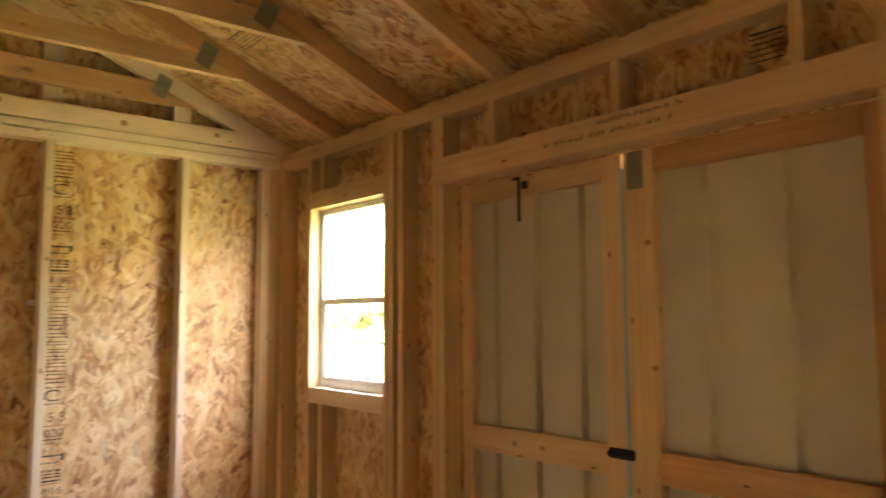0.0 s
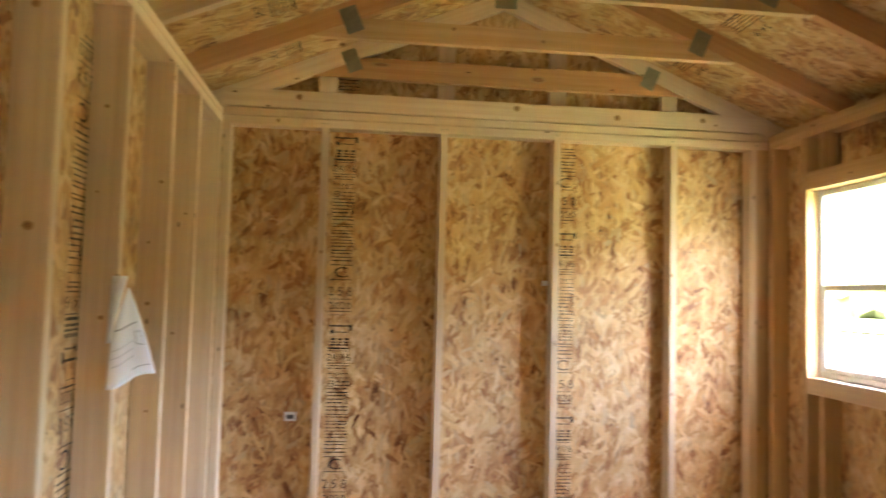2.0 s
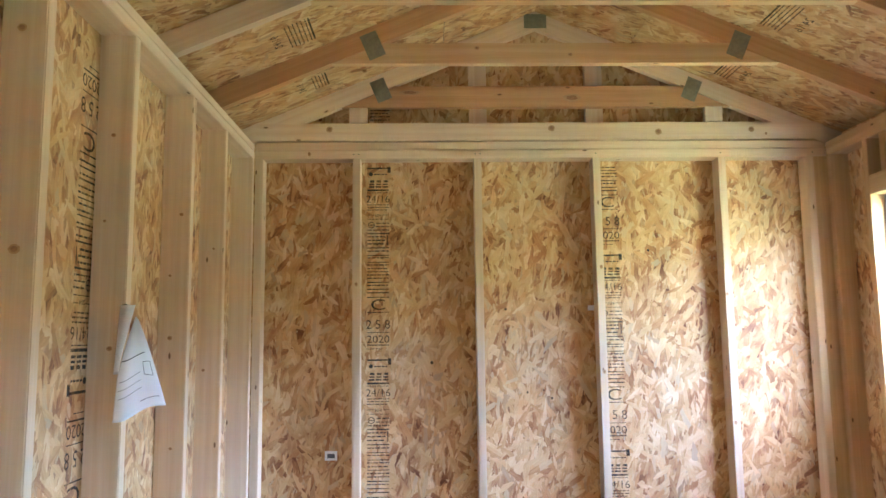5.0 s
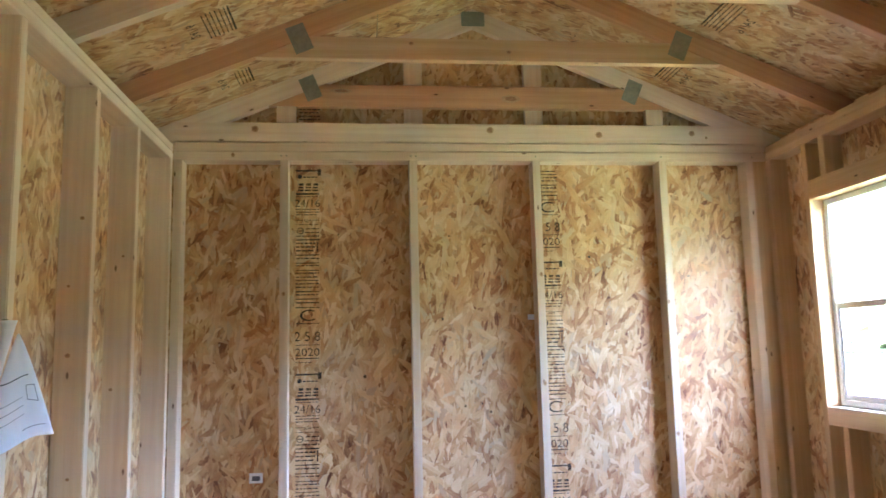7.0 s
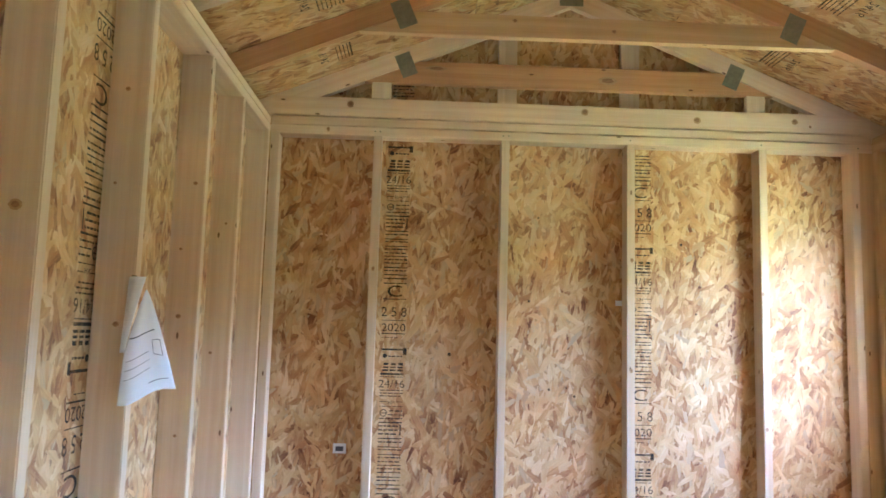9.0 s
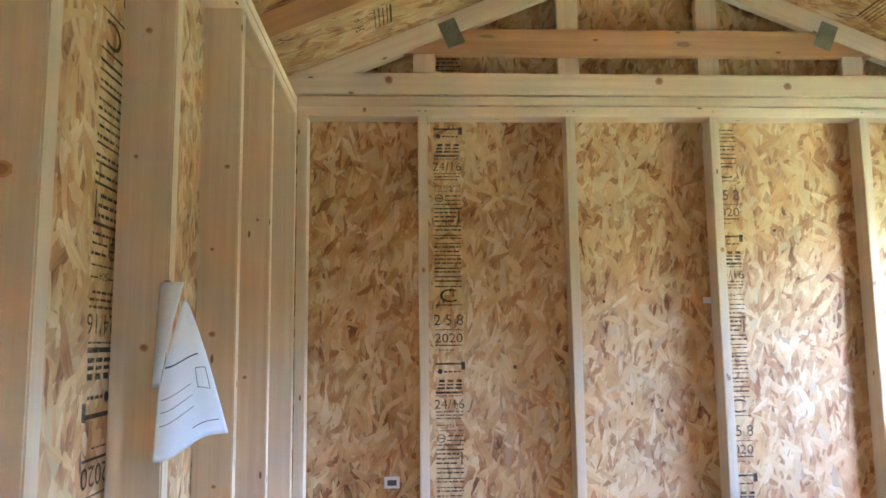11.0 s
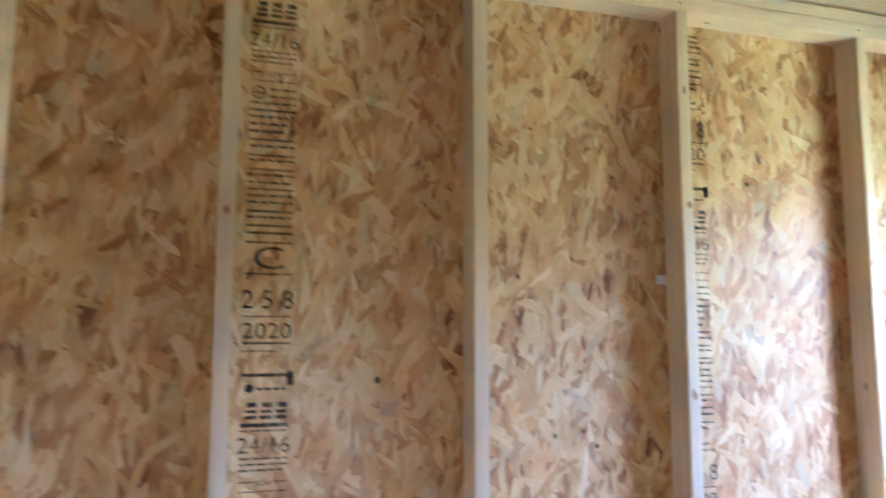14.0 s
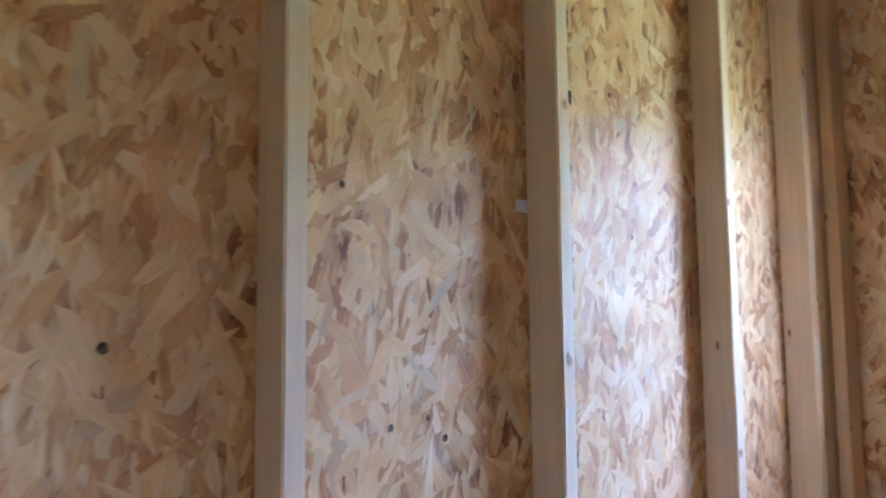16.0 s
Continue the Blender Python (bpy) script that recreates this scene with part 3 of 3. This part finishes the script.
STAMP = part("stamp_print", stamp(3), INK, wall_north, "black mill stamp", pose(0.635, D - 0.0015, 2.185))


def print_at(m, parent):
    ob = new("stamp_print", STAMP.data)
    ob.parent = parent
    ob.matrix_basis = m
    return ob


for x, z in ((0.635, 1.22), (0.635, 0.255), (1.80, 2.15 + 0.545), (1.80, 1.73), (1.80, 0.765)):
    if z > 2.3:
        part("stamp_print", stamp(3, -0.50), INK, wall_north, "black mill stamp", pose(x, D - 0.0015, z))
    else:
        print_at(pose(x, D - 0.0015, z), wall_north)
for z in (2.14, 1.175, 0.21):
    print_at(pose(XL - DW + 0.0015, -1.565, z, 0, 180, 90) @ pose(0, 0, 0.96), wall_west)


def blur_print(name, w, h, seed, parent, m):
    """A block of small mill print on the decking."""
    bm = bmesh.new()
    r = random.Random(seed)
    bar(bm, -w / 2, w / 2, h / 2 - 0.008, h / 2)
    z = h / 2 - 0.022
    while z > -h / 2 + 0.06:
        words(bm, r, -w / 2, w / 2, z, 0.009)
        z -= 0.017
    letters(bm, "24/16", 0.0, -h / 2, 0.036, 1.0)
    return part(name, bm, INK, parent, "black mill stamp", m)


def on_roof(x, y, turn):
    """A pose on the underside of the decking."""
    left = x < XC
    a = math.degrees(math.atan(SLOPE))
    z = ZR + RV + SLOPE * (x if left else 2 * XC - x) - 0.002
    return pose(x, y, z) @ pose(0, 0, 0, 0, -a if left else a, 0) @ pose(0, 0, 0, -90, 0, 0) @ pose(0, 0, 0, 0, turn, 0)


deck = bpy.data.objects["ceiling"]
for i, (x, y, w, h, turn) in enumerate(((0.35, -0.77, 0.20, 0.17, 90), (0.346, -0.21, 0.16, 0.15, 90), (2.365, -0.76, 0.22, 0.16, -90),
                                        (2.38, -0.17, 0.18, 0.14, -90), (2.2, -1.45, 0.2, 0.16, -90))):
    blur_print("stamp_print", w, h, i, deck, on_roof(x, y, turn))
blur_print("stamp_print", 0.10, 0.16, 9, wall_east, pose(XR + D - 0.0015, -2.76, 2.11, 0, 0, 90))
blur_print("stamp_print", 0.10, 0.16, 12, wall_north, pose(0.645, D - 0.0015, 2.44))

KNOT = plain("knot_wood", (0.33, 0.17, 0.08), 0.6, 0.0, 0.45, 160)
KNOT_RIM = plain("knot_rim", (0.48, 0.29, 0.14), 0.6, 0.0, 0.25, 120)


def knot(x, z, y, rx, rz, parent, face=0):
    """A round knot in a board, a hair proud of the planed face; face 90 turns it to a side wall."""
    m = pose(x, y, z, 0, 0, face)
    for mat, k0, k1, d in ((KNOT_RIM, 0.0, 1.0, 0.0010), (KNOT, 0.0, 0.62, 0.0014)):
        bm = bmesh.new()
        n = 14
        top = [bm.verts.new((k1 * rx * math.cos(i * math.tau / n) * (1 + 0.1 * math.sin(3 * i + x * 40)), -d, k1 * rz * math.sin(i * math.tau / n))) for i in range(n)]
        low = [bm.verts.new((v.co.x * 1.04, 0.001, v.co.z * 1.04)) for v in top]
        bm.faces.new(top)
        for i in range(n):
            bm.faces.new((top[i], low[i], low[(i + 1) % n], top[(i + 1) % n]))
        bmesh.ops.recalc_face_normals(bm, faces=bm.faces[:])
        part("knot", bm, mat, parent, m=m)


gable = bpy.data.objects["roof_truss"]
for x, z, r in ((0.399, 2.360, 0.016), (1.512, 2.362, 0.017), (2.052, 2.342, 0.017), (2.526, 2.352, 0.015), (2.60, 2.33, 0.007)):
    knot(x, z, 0.001, r, r * 0.95, gable)
knot(1.62, 2.52, 0.002, 0.045, 0.02, gable)
knot(0.80, 2.55, 0.002, 0.05, 0.012, gable)
for x, z in ((0.534, 1.585), (1.737, 1.66), (2.356, 1.52), (2.362, 0.9), (1.734, 1.15), (0.30, 2.235)):
    knot(x, z, 0.0, 0.008, 0.011, wall_north)
tie2 = bpy.data.objects["roof_truss.001"]
for x, z in ((1.10, 2.55), (1.50, 2.52), (0.62, 2.45)):
    knot(x, z, -0.5765 if x > 0.7 else -0.577, 0.010, 0.008, tie2)
for y, z, w in ((-1.522, 1.91, 0.010), (-1.522, 1.30, 0.012), (-0.975, 1.77, 0.011), (-0.975, 1.33, 0.013), (-0.975, 0.95, 0.009),
                (-2.018, 1.52, 0.018), (-2.018, 2.02, 0.015), (-1.522, 1.66, 0.007), (-0.53, 1.2, 0.010), (-0.53, 1.7, 0.008), (-0.975, 1.55, 0.008)):
    knot(XL - 0.03 - (z * 7.3 % 0.04), z, y, w * 0.7, w * 0.6, wall_west)
for z, y in ((1.62, -2.335), (1.22, -2.35), (0.78, -2.33)):
    knot(XD, z, y, 0.013, 0.011, door_2, -90)
for y in (-1.72, -1.86):
    knot(XD, 0.91, y, 0.013, 0.010, door_1, -90)

# pencilled notes on the door header
bm = bmesh.new()
r = random.Random(5)
for y0, y1, z in ((-2.02, -2.52, 1.962), (-2.25, -2.56, 1.998)):
    y = y0
    while y > y1:
        w = r.uniform(0.012, 0.03)
        for i in range(2):
            h = r.uniform(0.010, 0.022)
            yy = y - i * w * 0.5
            for q in (((yy, z), (yy - 0.003, z), (yy - 0.006, z + h), (yy - 0.003, z + h)), ((yy, z + h * 0.4), (yy - w * 0.5, z + h * 0.5), (yy - w * 0.5, z + h * 0.5 + 0.003), (yy, z + h * 0.4 + 0.003))):
                bm.faces.new([bm.verts.new((XR - 0.0368, a, b)) for a, b in q])
        y -= w + r.choice((0.006, 0.008, 0.022))
part("pencil_note", bm, PENCIL, wall_east, "dark illegible handwriting")

# ---- door hardware ----
BLUE = plain("pale_blue", (0.30, 0.46, 0.50), 0.5, 0.0, 0.1, 20)
# thin pale blue strip laid over the seam between the two doors
part("seam_strip", box(XD - 0.004, XD - 0.0005, -2.250, -2.236, 0.02, 1.875, 0.001), BLUE, door_1, "pale blue strip over the door seam")
bm = box(XD - 0.003, XD - 0.0008, -2.325, -2.262, 1.80, 1.925, 0.0005)
part("strap_plate", bm, STEEL, door_2, "galvanised strap plate")


def slide_handle():
    h = part("door_latch", box(XD - 0.012, XD - 0.001, -2.27, -2.165, 0.922, 0.956, 0.006), BLACK, door_1, "black latch bar")
    bm = bmesh.new()
    add_box(bm, XD - 0.034, XD - 0.010, -2.262, -2.172, 0.928, 0.950, 0.008)
    part("grip", bm, BLACK, h)


slide_handle()


def bolt():
    b = part("slide_bolt", box(XD - 0.010, XD - 0.001, -1.812, -1.780, 1.868, 1.898, 0.003), BLACK, door_1, "black slide bolt")
    bm = bmesh.new()
    for z0, z1, rr in ((1.745, 1.91, 0.006),):
        bmesh.ops.create_cone(bm, cap_ends=True, segments=10, radius1=rr, radius2=rr, depth=z1 - z0, matrix=Matrix.Translation((XD - 0.012, -1.772, (z0 + z1) / 2)))
    add_box(bm, XD - 0.018, XD - 0.006, -1.776, -1.742, 1.905, 1.917, 0.003)
    part("rod", bm, BLACK, b, smooth=False)


bolt()


# ---- paper stapled to a stud ----
def sheet_point(u, v):
    """u across the printed face, v from the fold's tip down; it fans out below."""
    le = Vector((0.031 + 0.033 * max(0.0, 1 - v / 0.6) ** 1.3, -1.537 - 0.045 * v, 1.385 - 0.281 * v))
    ri = Vector((0.066 + 0.071 * v ** 0.8, -1.533 + 0.06 * v, 1.388 - 0.244 * v))
    p = le.lerp(ri, u)
    return p + Vector((0, -0.020 * v * math.sin(math.pi * u) - 0.006 * v * math.sin(2.6 * math.pi * u), -0.007 * v * math.sin(2.2 * math.pi * u)))


def fold_point(u, v):
    """The part that curls back to the staple, showing its blank side."""
    st = Vector((0.016 + 0.003 * v, -1.5235 - 0.036 * v, 1.420 - 0.19 * v))
    p = st.lerp(sheet_point(0, 0.55 * v) + Vector((0, 0, 0.035 * (1 - v))), u)
    return p + Vector((0, -0.014 * math.sin(math.pi * u) * (1 - v), 0))


def paper():
    t = tagged(new("paper_sheet"), "curled white printed sheet stapled to a wall stud", "paper")
    bm = bmesh.new()
    N, M = 24, 30
    g = [[bm.verts.new(sheet_point(i / N, j / M)) for i in range(N + 1)] for j in range(M + 1)]
    for j in range(M):
        for i in range(N):
            bm.faces.new((g[j][i], g[j][i + 1], g[j + 1][i + 1], g[j + 1][i]))
    bmesh.ops.recalc_face_normals(bm, faces=bm.faces[:])
    bmesh.ops.solidify(bm, geom=bm.faces[:], thickness=0.0004)
    part("sheet", bm, PAPER, t, smooth=True)
    bm = bmesh.new()
    g = [[bm.verts.new(fold_point(i / 10, j / 20)) for i in range(11)] for j in range(21)]
    for j in range(20):
        for i in range(10):
            bm.faces.new((g[j][i], g[j][i + 1], g[j + 1][i + 1], g[j + 1][i]))
    bmesh.ops.recalc_face_normals(bm, faces=bm.faces[:])
    bmesh.ops.solidify(bm, geom=bm.faces[:], thickness=0.0004)
    part("folded_corner", bm, PAPER, t, "blank back of the curled sheet", smooth=True)

    def line(name, u0, v0, u1, v1, w):
        bm = bmesh.new()
        n = 14
        prev = None
        for i in range(n + 1):
            s = i / n
            u, v = u0 + (u1 - u0) * s, v0 + (v1 - v0) * s
            du, dv = (0, w) if abs(v1 - v0) < abs(u1 - u0) else (w, 0)
            ps = []
            for sg in (-1, 1):
                p = sheet_point(u + sg * du, v + sg * dv)
                p.y -= 0.0016
                p.x += 0.0008
                ps.append(bm.verts.new(p))
            if prev:
                bm.faces.new((prev[0], prev[1], ps[1], ps[0]))
            prev = ps
        part(name, bm, PRINT, t)

    line("printed_rule", 0.04, 0.43, 0.80, 0.40, 0.0055)
    for i, v in enumerate((0.60, 0.68, 0.76)):
        line("printed_line", 0.08, v + 0.03, 0.60, v, 0.0022)
    line("printed_line", 0.55, 0.90, 0.92, 0.89, 0.003)
    for a in ((0.70, 0.50, 0.70, 0.64), (0.90, 0.50, 0.90, 0.66)):
        line("printed_line", *a, 0.006)
    for a in ((0.70, 0.50, 0.90, 0.50), (0.70, 0.64, 0.90, 0.66)):
        line("printed_line", *a, 0.003)
    bm = bmesh.new()
    add_box(bm, 0.024, 0.036, -1.5275, -1.5262, 1.421, 1.4235)
    part("staple", bm, STEEL, t)


paper()


def tag_sticker(x, z, s, label):
    t = tagged(new("sticker"), label, "sticker")
    part("label_sheet", box(x - s, x + s, D - 0.0009, D - 0.0003, z - s * 0.75, z + s * 0.75, 0.0), PAPER, t)
    if s < 0.02:
        return
    bm = bmesh.new()
    bar(bm, x - s * 0.6, x + s * 0.6, z - s * 0.4, z + s * 0.3)
    bmesh.ops.translate(bm, verts=bm.verts[:], vec=(0, D - 0.0014, 0))
    part("printed_block", bm, PRINT, t)


tag_sticker(0.406, 0.759, 0.030, "small white printed sticker on the strand board")
tag_sticker(1.700, 1.462, 0.017, "tiny pale sticker on the strand board")


# ---- nails through the plates and gable ----
def nail(x, y, z, m=None):
    bm = bmesh.new()
    bmesh.ops.create_cone(bm, cap_ends=True, segments=8, radius1=0.0035, radius2=0.0035, depth=0.0012, matrix=pose(x, y, z, 90, 0, 0))
    return bm


for x in (0.52, 0.545, 1.125, 1.15, 1.73, 2.36, 2.83):
    part("nail_head", nail(x, -0.0004, 2.232), STEEL, wall_north)
spots = random.Random(11)
bm = bmesh.new()
for x, z in ((1.27, 1.46), (1.31, 1.86), (1.45, 1.06), (1.49, 1.02), (1.37, 1.05), (0.78, 1.87), (2.07, 1.42), (2.0, 1.75), (0.9, 1.2), (2.5, 1.65)):
    n, rr = 9, spots.uniform(0.005, 0.009)
    bm.faces.new([bm.verts.new((x + rr * math.cos(i * math.tau / n) * spots.uniform(0.7, 1.1), D - 0.0012, z + rr * math.sin(i * math.tau / n))) for i in range(n)])
part("resin_spot", bm, INK, wall_north, "dark resin spots")
